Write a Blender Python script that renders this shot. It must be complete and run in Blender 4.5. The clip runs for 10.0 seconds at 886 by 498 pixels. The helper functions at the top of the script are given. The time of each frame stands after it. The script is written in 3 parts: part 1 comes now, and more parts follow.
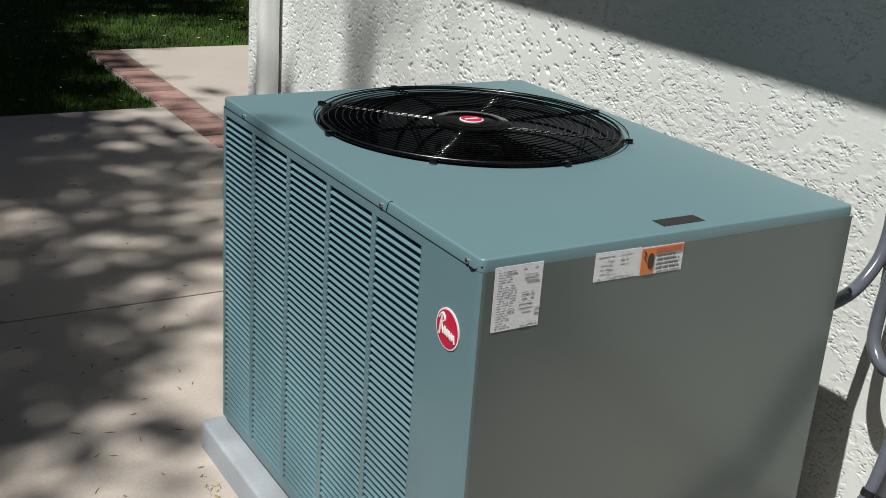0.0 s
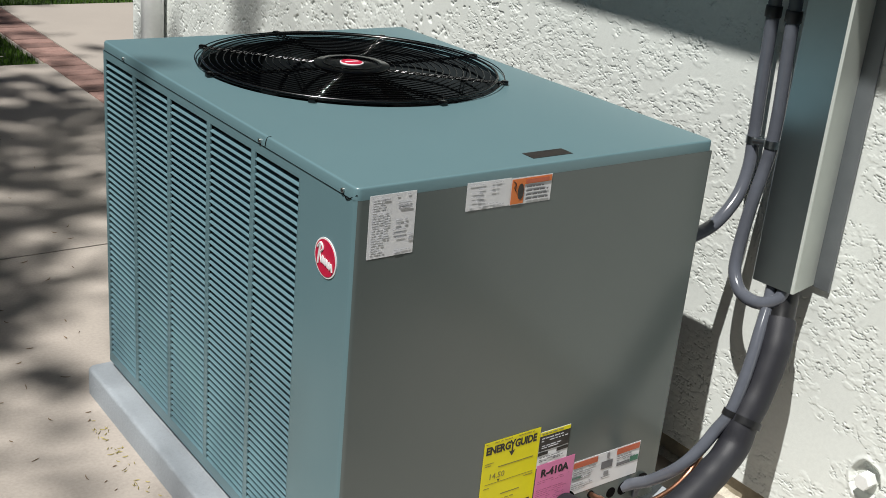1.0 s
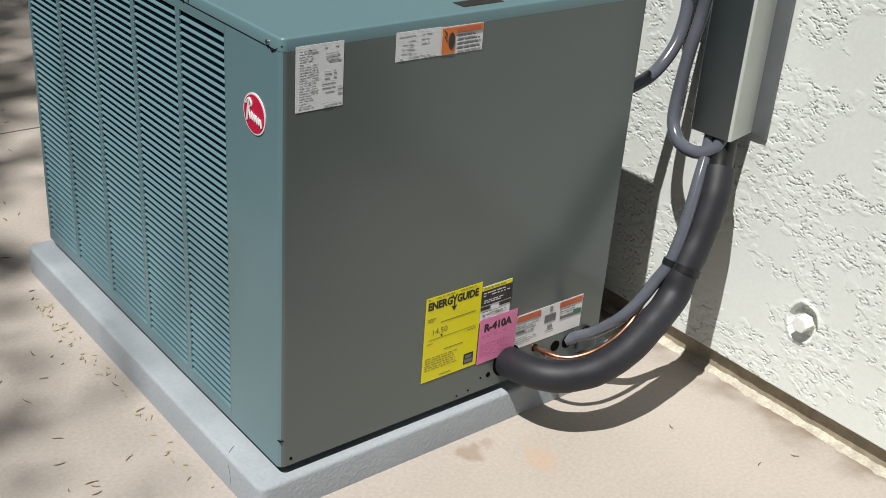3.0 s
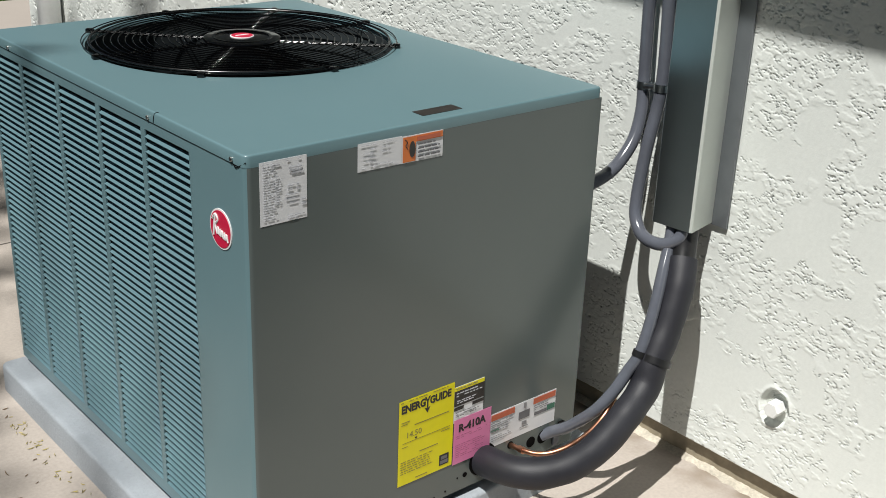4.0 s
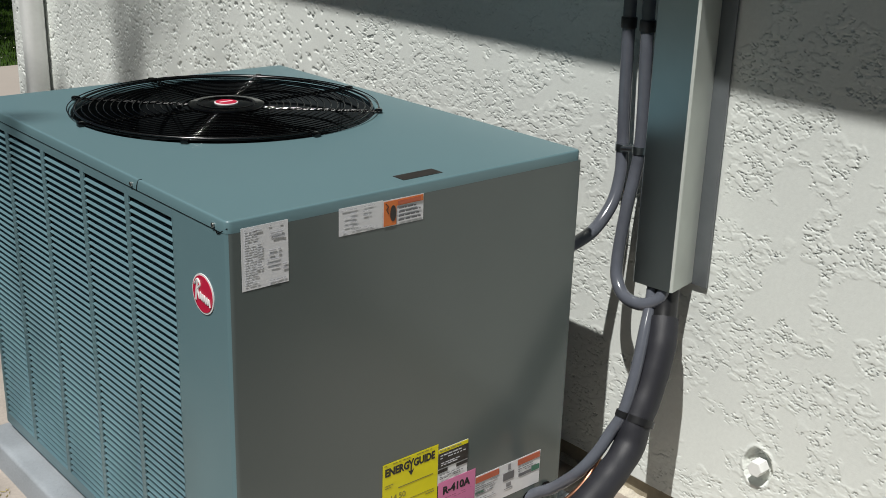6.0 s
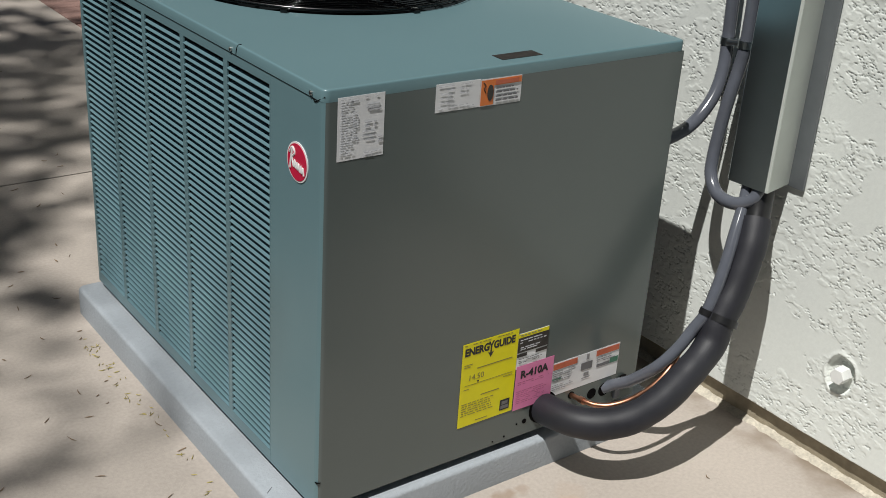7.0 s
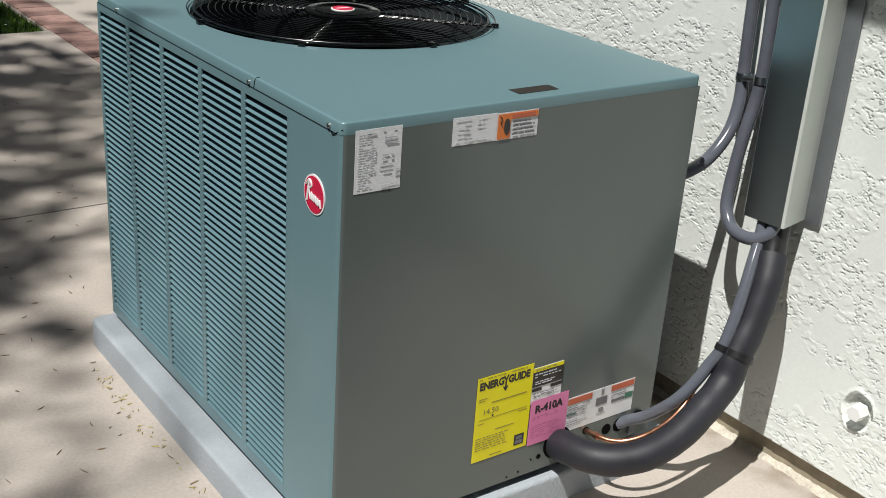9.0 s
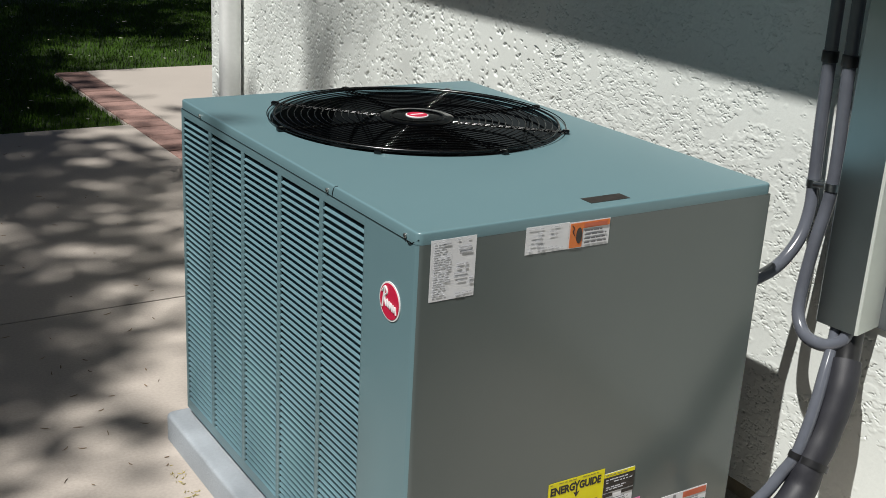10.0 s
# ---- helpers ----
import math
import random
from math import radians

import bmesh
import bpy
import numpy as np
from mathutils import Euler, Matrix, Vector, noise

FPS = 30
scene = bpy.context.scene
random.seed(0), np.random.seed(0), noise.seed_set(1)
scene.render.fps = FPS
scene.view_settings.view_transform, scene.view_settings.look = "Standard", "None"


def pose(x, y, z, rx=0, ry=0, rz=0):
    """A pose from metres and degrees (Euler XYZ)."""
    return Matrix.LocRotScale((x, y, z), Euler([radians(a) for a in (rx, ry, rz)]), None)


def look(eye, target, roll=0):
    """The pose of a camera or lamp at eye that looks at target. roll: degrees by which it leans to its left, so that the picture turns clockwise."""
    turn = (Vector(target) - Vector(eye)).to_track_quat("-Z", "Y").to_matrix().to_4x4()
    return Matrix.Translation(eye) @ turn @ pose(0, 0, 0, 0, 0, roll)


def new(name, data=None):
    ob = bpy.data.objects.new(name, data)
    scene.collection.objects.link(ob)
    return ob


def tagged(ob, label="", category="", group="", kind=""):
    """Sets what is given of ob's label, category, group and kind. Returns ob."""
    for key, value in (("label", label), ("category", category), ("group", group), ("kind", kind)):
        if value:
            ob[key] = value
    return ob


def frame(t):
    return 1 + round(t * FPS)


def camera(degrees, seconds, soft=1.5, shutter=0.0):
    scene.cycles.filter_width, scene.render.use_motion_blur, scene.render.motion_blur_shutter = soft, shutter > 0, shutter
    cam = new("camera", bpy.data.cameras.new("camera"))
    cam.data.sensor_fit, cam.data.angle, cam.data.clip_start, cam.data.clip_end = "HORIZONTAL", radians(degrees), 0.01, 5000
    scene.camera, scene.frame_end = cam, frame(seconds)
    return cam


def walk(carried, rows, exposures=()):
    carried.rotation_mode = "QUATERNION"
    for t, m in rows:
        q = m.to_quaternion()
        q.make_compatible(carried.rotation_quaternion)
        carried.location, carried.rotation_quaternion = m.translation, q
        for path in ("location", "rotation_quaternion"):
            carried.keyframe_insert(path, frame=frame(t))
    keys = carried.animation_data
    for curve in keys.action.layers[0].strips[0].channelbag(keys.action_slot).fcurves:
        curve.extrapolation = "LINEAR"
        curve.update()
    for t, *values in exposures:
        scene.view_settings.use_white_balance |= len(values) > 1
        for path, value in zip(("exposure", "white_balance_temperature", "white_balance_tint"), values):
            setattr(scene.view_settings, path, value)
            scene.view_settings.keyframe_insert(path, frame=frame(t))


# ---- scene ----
cam = camera(42.2, 10.0, soft=0.9)
SKY_STRENGTH, SUN_STRENGTH = 0.020, 5.3
PATH = [
    (0, (-0.883, -1.311, 1.474), (0.107, 0.285, 0.786), 4.1),
    (0.5, (-0.909, -1.383, 1.468), (0.145, 0.176, 0.791), 5.2),
    (1, (-0.894, -1.4, 1.445), (0.236, 0.081, 0.716), 5.3),
    (1.5, (-0.878, -1.438, 1.428), (0.251, 0.012, 0.638), 4.1),
    (2, (-0.865, -1.451, 1.411), (0.279, -0.053, 0.552), 4.0),
    (3.5, (-0.864, -1.433, 1.384), (0.296, -0.075, 0.484), 4.3),
    (4, (-0.857, -1.461, 1.424), (0.353, -0.061, 0.667), 2.2),
    (4.5, (-0.857, -1.474, 1.431), (0.369, -0.059, 0.727), 1.7),
    (5, (-0.849, -1.486, 1.447), (0.439, -0.086, 0.829), 0.9),
    (5.2, (-0.846, -1.491, 1.446), (0.454, -0.094, 0.847), 0.7),
    (6.3, (-0.857, -1.481, 1.435), (0.367, -0.055, 0.751), 2.0),
    (6.5, (-0.856, -1.484, 1.433), (0.357, -0.057, 0.732), 1.9),
    (7, (-0.873, -1.471, 1.406), (0.23, -0.025, 0.574), 3.9),
    (7.5, (-0.876, -1.462, 1.405), (0.223, -0.026, 0.55), 4.6),
    (8, (-0.872, -1.463, 1.409), (0.233, -0.03, 0.558), 4.5),
    (8.5, (-0.872, -1.468, 1.406), (0.239, -0.02, 0.588), 3.7),
    (9, (-0.881, -1.464, 1.402), (0.22, 0.014, 0.624), 4.0),
    (9.5, (-0.898, -1.466, 1.438), (0.155, 0.103, 0.781), 2.8),
    (10, (-0.907, -1.468, 1.45), (0.124, 0.118, 0.802), 3.2),
]
walk(cam, [(t, look(eye, target, roll)) for t, eye, target, roll in PATH], exposures=[(0, 0.03), (1, 0.02), (2, -0.02), (3.5, -0.01), (4.5, 0.03), (5.2, -0.05), (6.5, -0.29), (7, -0.29), (7.5, -0.17), (8, -0.09), (8.5, 0.0), (10, 0.06)])

# ---- world, sun ----
SUN = Vector((-0.443, -0.165, 0.880)).normalized()
world = bpy.data.worlds.new("sky")
scene.world = world
world.use_nodes = True
wn = world.node_tree.nodes
sky = wn.new("ShaderNodeTexSky")
sky.sky_type = "NISHITA"
sky.sun_disc = False
sky.sun_elevation = math.asin(SUN.z)
sky.sun_rotation = math.atan2(SUN.x, SUN.y)
world.node_tree.links.new(sky.outputs[0], wn["Background"].inputs[0])
wn["Background"].inputs[1].default_value = SKY_STRENGTH
sun = new("sun", bpy.data.lights.new("sun", "SUN"))
sun.data.energy = SUN_STRENGTH
sun.data.angle = radians(0.55)
sun.data.color = (1.0, 0.985, 0.945)
sun.matrix_world = look(SUN * 12, (0, 0, 0))


# ---- materials ----
def material(name, color, rough=0.5, metal=0.0, vary=0.1, scale=6.0, fine=60.0, bump=0.0, bump_scale=200.0, tint=None, spec=0.5, coat=0.0, island=0.0, wear=0.07):
    """A surface with colour variation at two scales and a fine relief."""
    m = bpy.data.materials.new(name)
    m.use_nodes = True
    nt = m.node_tree
    n, l = nt.nodes, nt.links
    b = n["Principled BSDF"]
    b.inputs["Metallic"].default_value = metal
    b.inputs["Specular IOR Level"].default_value = spec
    b.inputs["Coat Weight"].default_value = coat
    pos = n.new("ShaderNodeNewGeometry")
    big = n.new("ShaderNodeTexNoise")
    big.inputs["Scale"].default_value = scale
    big.inputs["Detail"].default_value = 5
    small = n.new("ShaderNodeTexNoise")
    small.inputs["Scale"].default_value = fine
    small.inputs["Detail"].default_value = 3
    for t in (big, small):
        l.new(pos.outputs["Position"], t.inputs["Vector"])
    both = n.new("ShaderNodeMath")
    both.operation = "MULTIPLY_ADD"
    both.inputs[1].default_value = 0.45
    l.new(small.outputs["Fac"], both.inputs[0])
    half = n.new("ShaderNodeMath")
    half.operation = "MULTIPLY"
    half.inputs[1].default_value = 0.55
    l.new(big.outputs["Fac"], half.inputs[0])
    l.new(half.outputs[0], both.inputs[2])
    ramp = n.new("ShaderNodeValToRGB")
    c = Vector(color)
    hi = Vector(tint) if tint else c * (1 + vary)
    lo = c * (1 - vary)
    ramp.color_ramp.elements[0].position = 0.33
    ramp.color_ramp.elements[1].position = 0.67
    ramp.color_ramp.elements[0].color = (*lo, 1)
    ramp.color_ramp.elements[1].color = (*hi, 1)
    l.new(both.outputs[0], ramp.inputs[0])
    out = ramp.outputs[0]
    if island:
        info = n.new("ShaderNodeObjectInfo")
        hsv = n.new("ShaderNodeHueSaturation")
        mr = n.new("ShaderNodeMapRange")
        mr.inputs[3].default_value, mr.inputs[4].default_value = 1 - island, 1 + island
        l.new(info.outputs["Random"], mr.inputs[0])
        l.new(mr.outputs[0], hsv.inputs["Value"])
        l.new(out, hsv.inputs["Color"])
        out = hsv.outputs[0]
    l.new(out, b.inputs["Base Color"])
    rr = n.new("ShaderNodeMapRange")
    rr.inputs[3].default_value, rr.inputs[4].default_value = max(0.02, rough - wear), min(1, rough + wear)
    l.new(small.outputs["Fac"], rr.inputs[0])
    l.new(rr.outputs[0], b.inputs["Roughness"])
    if bump:
        bn = n.new("ShaderNodeTexNoise")
        bn.inputs["Scale"].default_value = bump_scale
        bn.inputs["Detail"].default_value = 4
        l.new(pos.outputs["Position"], bn.inputs["Vector"])
        bp = n.new("ShaderNodeBump")
        bp.inputs["Strength"].default_value = 1.0
        bp.inputs["Distance"].default_value = bump
        l.new(bn.outputs["Fac"], bp.inputs["Height"])
        l.new(bp.outputs[0], b.inputs["Normal"])
    return m


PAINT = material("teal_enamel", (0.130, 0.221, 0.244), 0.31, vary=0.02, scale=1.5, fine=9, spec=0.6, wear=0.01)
# The teal enamel greyed and darkened for the dim light on the front.
PAINT_SHADED = material("shaded_teal_enamel", (0.108, 0.129, 0.125), 0.22, vary=0.02, scale=1.5, fine=9, spec=0.6, wear=0.01)
SLAT_PAINT = material("slat_enamel", (0.118, 0.208, 0.238), 0.36, vary=0.02, scale=1.5, fine=9, spec=0.6, wear=0.01)
BLACK = material("black_coated_wire", (0.0015, 0.0015, 0.0017), 0.13, vary=0.2, spec=0.5, wear=0.03)
SHROUD = material("dark_shroud", (0.035, 0.042, 0.045), 0.35, vary=0.1)
WIRE = material("glossy_black_wire", (0.0015, 0.0015, 0.0017), 0.07, vary=0.2, spec=0.2, wear=0.02)
RIM = material("thick_black_rim_wire", (0.002, 0.002, 0.0022), 0.24, vary=0.2, spec=1.0, wear=0.03)
BLADE = material("dull_black_blade", (0.002, 0.002, 0.0023), 0.75, vary=0.2, spec=0.08)
DARK = material("dark_joint_and_shade", (0.006, 0.0065, 0.0065), 0.85, vary=0.3, spec=0.2)
HOLE = material("dark_hole_and_shade", (0.003, 0.0026, 0.0026), 0.9, vary=0.2, spec=0.1)
SCREW = material("zinc_screw", (0.6, 0.6, 0.58), 0.3, 1.0, vary=0.1)
RED = material("red_badge_enamel", (0.55, 0.014, 0.055), 0.35, vary=0.04)
WHITE = material("white_print", (0.78, 0.78, 0.78), 0.45, vary=0.03)
PAPER = material("white_label_film", (0.78, 0.79, 0.81), 0.5, vary=0.04, scale=20)
FAINT = material("faint_grey_print", (0.53, 0.54, 0.57), 0.6, vary=0.2)
INK = material("grey_print", (0.16, 0.16, 0.17), 0.6, vary=0.15)
OLIVEINK = material("dull_olive_print", (0.26, 0.235, 0.05), 0.6, vary=0.15)
BLACKINK = material("black_print", (0.02, 0.02, 0.02), 0.55, vary=0.1)
YELLOW = material("yellow_label_film", (0.80, 0.72, 0.0), 0.45, vary=0.03, scale=15)
PINK = material("pink_label_film", (0.72, 0.22, 0.42), 0.45, vary=0.04, scale=15)
PINKINK = material("dull_pink_print", (0.42, 0.13, 0.22), 0.5, vary=0.1)
ORANGE = material("orange_print", (0.75, 0.2, 0.04), 0.45, vary=0.05)
RUST = material("red_orange_print", (0.55, 0.13, 0.06), 0.45, vary=0.08)
GREENINK = material("green_print", (0.05, 0.18, 0.12), 0.5, vary=0.05)
BROWNFILM = material("dark_brown_film", (0.03, 0.026, 0.023), 0.45, vary=0.4, scale=90)
PAD = material("light_grey_pad", (0.335, 0.365, 0.395), 0.8, vary=0.07, scale=7, fine=120, bump=0.0016, bump_scale=150)
# One tone for each face of the cover: flange, front, side web.
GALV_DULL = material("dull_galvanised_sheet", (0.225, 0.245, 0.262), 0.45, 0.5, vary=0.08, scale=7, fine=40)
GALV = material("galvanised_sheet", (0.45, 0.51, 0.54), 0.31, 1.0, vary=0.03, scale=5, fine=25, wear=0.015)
GALV_SIDE = material("pale_galvanised_sheet", (0.60, 0.64, 0.60), 0.45, 0.15, vary=0.05, scale=5, fine=25)
CONDUIT = material("grey_pvc_conduit", (0.100, 0.108, 0.130), 0.15, vary=0.1, spec=0.7, wear=0.03)
FOAM = material("black_foam_insulation", (0.016, 0.0165, 0.022), 0.55, vary=0.2, bump=0.00025, bump_scale=500)
COPPER = material("copper_tube", (0.50, 0.25, 0.16), 0.36, 1.0, vary=0.15, scale=30)
TIE = material("black_tape", (0.012, 0.012, 0.013), 0.35, vary=0.2)
WALLPAINT = material("white_stucco", (0.745, 0.775, 0.74), 0.85, vary=0.05, scale=2.5, fine=120, bump=0.00025, bump_scale=220)
BAND = material("tan_weep_screed", (0.30, 0.26, 0.19), 0.8, vary=0.2, scale=25, bump=0.001, bump_scale=150)
GREYPRINT = material("light_grey_print", (0.26, 0.26, 0.27), 0.6, vary=0.15)
SPILL = material("splashed_stucco", (0.50, 0.46, 0.38), 0.9, vary=0.3, scale=30, fine=160, bump=0.002, bump_scale=140)
DOWNSPOUT = material("white_painted_metal", (0.80, 0.81, 0.79), 0.45, vary=0.05)
EAVE = material("eave_paint", (0.16, 0.12, 0.09), 0.7, vary=0.06)
ROOFING = material("roof_shingle", (0.16, 0.12, 0.1), 0.9, vary=0.3, scale=12, bump=0.004, bump_scale=40)
BRICK = material("red_brick", (0.27, 0.165, 0.14), 0.85, vary=0.25, scale=14, fine=90, bump=0.002, bump_scale=90, island=0.25)
SOIL = material("turf_soil", (0.026, 0.046, 0.01), 0.95, vary=0.4, scale=3, fine=40, bump=0.02, bump_scale=30)
GRASS = material("grass_blades", (0.050, 0.105, 0.012), 0.85, vary=0.4, scale=1.2, fine=25, spec=0.15)
LEAFLITTER = material("dry_leaf", (0.20, 0.14, 0.085), 0.8, vary=0.45, scale=40)
GREENLITTER = material("yellow_green_leaf", (0.36, 0.30, 0.10), 0.7, vary=0.4, scale=60)
PETAL = material("pale_petal", (0.75, 0.72, 0.62), 0.8, vary=0.2)
BARK = material("bark", (0.13, 0.09, 0.06), 0.9, vary=0.3, scale=8, bump=0.01, bump_scale=30)
LEAF = material("tree_leaf", (0.06, 0.10, 0.03), 0.5, vary=0.4, scale=3)


def concrete():
    """Warm grey broom-finished concrete, with faint blotches and a few rust-brown drips in front of the pad."""
    m = material("warm_concrete", (0.41, 0.363, 0.320), 0.85, vary=0.14, scale=1.6, fine=120, bump=0.0005, bump_scale=260)
    nt = m.node_tree
    n, l = nt.nodes, nt.links
    b = n["Principled BSDF"]
    base = b.inputs["Base Color"].links[0].from_socket
    pos = n.new("ShaderNodeNewGeometry")
    warp = n.new("ShaderNodeTexNoise")
    warp.inputs["Scale"].default_value = 22
    l.new(pos.outputs["Position"], warp.inputs["Vector"])
    off = n.new("ShaderNodeVectorMath")
    off.operation = "MULTIPLY_ADD"
    off.inputs[1].default_value = (0.05, 0.05, 0)
    l.new(warp.outputs["Color"], off.inputs[0])
    l.new(pos.outputs["Position"], off.inputs[2])
    for x, y, r, amount, tone in ((0.40, -0.065, 0.032, 0.55, (0.25, 0.17, 0.11)), (0.45, -0.06, 0.024, 0.4, (0.27, 0.19, 0.13)),
                                  (0.505, -0.16, 0.045, 0.4, (0.5, 0.32, 0.2)), (0.53, -0.115, 0.04, 0.25, (0.42, 0.33, 0.26))):
        d = n.new("ShaderNodeVectorMath")
        d.operation = "DISTANCE"
        d.inputs[1].default_value = (x + 0.025, y + 0.025, 0)
        l.new(off.outputs[0], d.inputs[0])
        mr = n.new("ShaderNodeMapRange")
        mr.inputs[1].default_value, mr.inputs[2].default_value = r, r * 0.55
        mr.inputs[3].default_value, mr.inputs[4].default_value = 0, amount
        l.new(d.outputs["Value"], mr.inputs[0])
        mix = n.new("ShaderNodeMix")
        mix.data_type = "RGBA"
        l.new(mr.outputs[0], mix.inputs["Factor"])
        l.new(base, mix.inputs[6])
        mix.inputs[7].default_value = (*tone, 1)
        base = mix.outputs[2]
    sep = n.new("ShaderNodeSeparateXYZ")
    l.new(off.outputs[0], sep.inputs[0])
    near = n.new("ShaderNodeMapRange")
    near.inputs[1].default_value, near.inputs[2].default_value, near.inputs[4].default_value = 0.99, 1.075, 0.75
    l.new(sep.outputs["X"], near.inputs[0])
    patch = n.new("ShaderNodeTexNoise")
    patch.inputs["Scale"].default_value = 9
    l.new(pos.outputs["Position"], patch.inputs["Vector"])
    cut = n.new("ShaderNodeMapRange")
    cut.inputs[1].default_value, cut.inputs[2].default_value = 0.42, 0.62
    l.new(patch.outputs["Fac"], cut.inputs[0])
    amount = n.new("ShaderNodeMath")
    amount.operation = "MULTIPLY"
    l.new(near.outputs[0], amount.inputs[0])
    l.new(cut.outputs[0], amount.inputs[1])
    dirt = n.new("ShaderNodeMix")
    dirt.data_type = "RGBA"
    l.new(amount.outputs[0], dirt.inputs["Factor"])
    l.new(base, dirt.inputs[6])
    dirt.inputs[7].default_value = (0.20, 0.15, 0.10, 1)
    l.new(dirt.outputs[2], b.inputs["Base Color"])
    return m


CONCRETE = concrete()
PATH_CONCRETE = material("pale_concrete", (0.385, 0.342, 0.302), 0.85, vary=0.06, scale=2.5, fine=120, bump=0.0005, bump_scale=260)


# ---- mesh helpers ----
def mesh_of(name, bm, mat, smooth=False):
    bmesh.ops.recalc_face_normals(bm, faces=bm.faces)
    me = bpy.data.meshes.new(name)
    bm.to_mesh(me)
    bm.free()
    if mat:
        me.materials.append(mat)
    if smooth:
        me.polygons.foreach_set("use_smooth", [True] * len(me.polygons))
        me.set_sharp_from_angle(angle=radians(38))
    return me


def part(name, bm, mat, parent=None, label="", smooth=True):
    ob = new(name, mesh_of(name, bm, mat, smooth))
    ob.parent = parent
    if label:
        tagged(ob, label)
    return ob


def thing(name, label, category, group="", at=(0, 0, 0), kind=""):
    ob = new(name)
    ob.location = at
    return tagged(ob, label, category, group, kind)


def box(x0, x1, y0, y1, z0, z1, bevel=0.0, seg=2, bm=None):
    out = bm or bmesh.new()
    m = Matrix.Translation(((x0 + x1) / 2, (y0 + y1) / 2, (z0 + z1) / 2)) @ Matrix.Diagonal((x1 - x0, y1 - y0, z1 - z0, 1))
    vs = bmesh.ops.create_cube(out, size=1, matrix=m)["verts"]
    if bevel:
        es = list({e for v in vs for e in v.link_edges})
        bmesh.ops.bevel(out, geom=es, offset=bevel, segments=seg, profile=0.5, affect="EDGES")
    return out


def prism(profile, z0, z1, bm=None):
    """A closed outline in x and y, drawn up from z0 to z1."""
    out = bm or bmesh.new()
    f = out.faces.new([out.verts.new((x, y, z0)) for x, y in profile])
    up = bmesh.ops.extrude_face_region(out, geom=[f])["geom"]
    bmesh.ops.translate(out, verts=[v for v in up if isinstance(v, bmesh.types.BMVert)], vec=(0, 0, z1 - z0))
    return out


def disc(r, h, at, axis="z", sides=32, bevel=0.0, bm=None, sx=1.0):
    out = bm or bmesh.new()
    turn = {"z": Matrix(), "x": Matrix.Rotation(radians(-90), 4, "Y"), "y": Matrix.Rotation(radians(90), 4, "X")}[axis]
    vs = bmesh.ops.create_cone(out, cap_ends=True, segments=sides, radius1=r, radius2=r, depth=h,
                               matrix=Matrix.Translation(at) @ turn @ Matrix.Diagonal((sx, 1, 1, 1)))["verts"]
    if bevel:
        es = [e for e in {e for v in vs for e in v.link_edges} if any(len(f.verts) > 4 for f in e.link_faces)]
        bmesh.ops.bevel(out, geom=es, offset=bevel, segments=2, profile=0.5, affect="EDGES")
    return out


def curve_points(points, step):
    """A smooth line through the points, in even steps."""
    p = [Vector(q) for q in points]
    p = [2 * p[0] - p[1], *p, 2 * p[-1] - p[-2]]
    fine = []
    for i in range(1, len(p) - 2):
        a, b, c, d = p[i - 1:i + 3]
        many = max(40, int(12 * (c - b).length / step))
        for k in range(many):
            t = k / many
            fine.append(0.5 * (2 * b + (c - a) * t + (2 * a - 5 * b + 4 * c - d) * t * t + (3 * b - a - 3 * c + d) * t ** 3))
    fine.append(p[-2])
    out, gone = [fine[0]], 0.0
    for a, b in zip(fine, fine[1:]):
        gone += (b - a).length
        if gone >= step:
            out.append(b)
            gone = 0.0
    out.append(fine[-1])
    return out


def tube(points, radius, sides=14, step=0.006, rib=0.0, wobble=0.0, close=False, bm=None):
    out = bm or bmesh.new()
    line = [Vector(q) for q in points] if close else curve_points(points, step)
    n = len(line)
    rings, up = [], Vector((0.3, 0.9, 0.2)).normalized()
    for i, p in enumerate(line):
        way = (line[(i + 1) % n] - line[i - 1]) if close else (line[min(i + 1, n - 1)] - line[max(i - 1, 0)])
        way.normalize()
        side = (up - way * up.dot(way)).normalized()
        other = way.cross(side)
        up = side
        r = radius * (1 + (rib if i % 2 else 0) + wobble * noise.noise(p * 30))
        rings.append([out.verts.new(p + r * (side * math.cos(a) + other * math.sin(a))) for a in (2 * math.pi * k / sides for k in range(sides))])
    pairs = list(zip(rings, rings[1:])) + ([(rings[-1], rings[0])] if close else [])
    for a, b in pairs:
        for k in range(sides):
            out.faces.new((a[k], a[(k + 1) % sides], b[(k + 1) % sides], b[k]))
    if not close:
        out.faces.new(rings[0])
        out.faces.new(rings[-1])
    return out


def rounded(x0, x1, y0, y1, r, seg=5):
    """A rectangle's outline with round corners, counterclockwise."""
    pts = []
    for cx, cy, a0 in ((x1 - r, y1 - r, 0), (x0 + r, y1 - r, 90), (x0 + r, y0 + r, 180), (x1 - r, y0 + r, 270)):
        for k in range(seg + 1):
            a = radians(a0 + 90 * k / seg)
            pts.append((cx + r * math.cos(a), cy + r * math.sin(a)))
    return pts


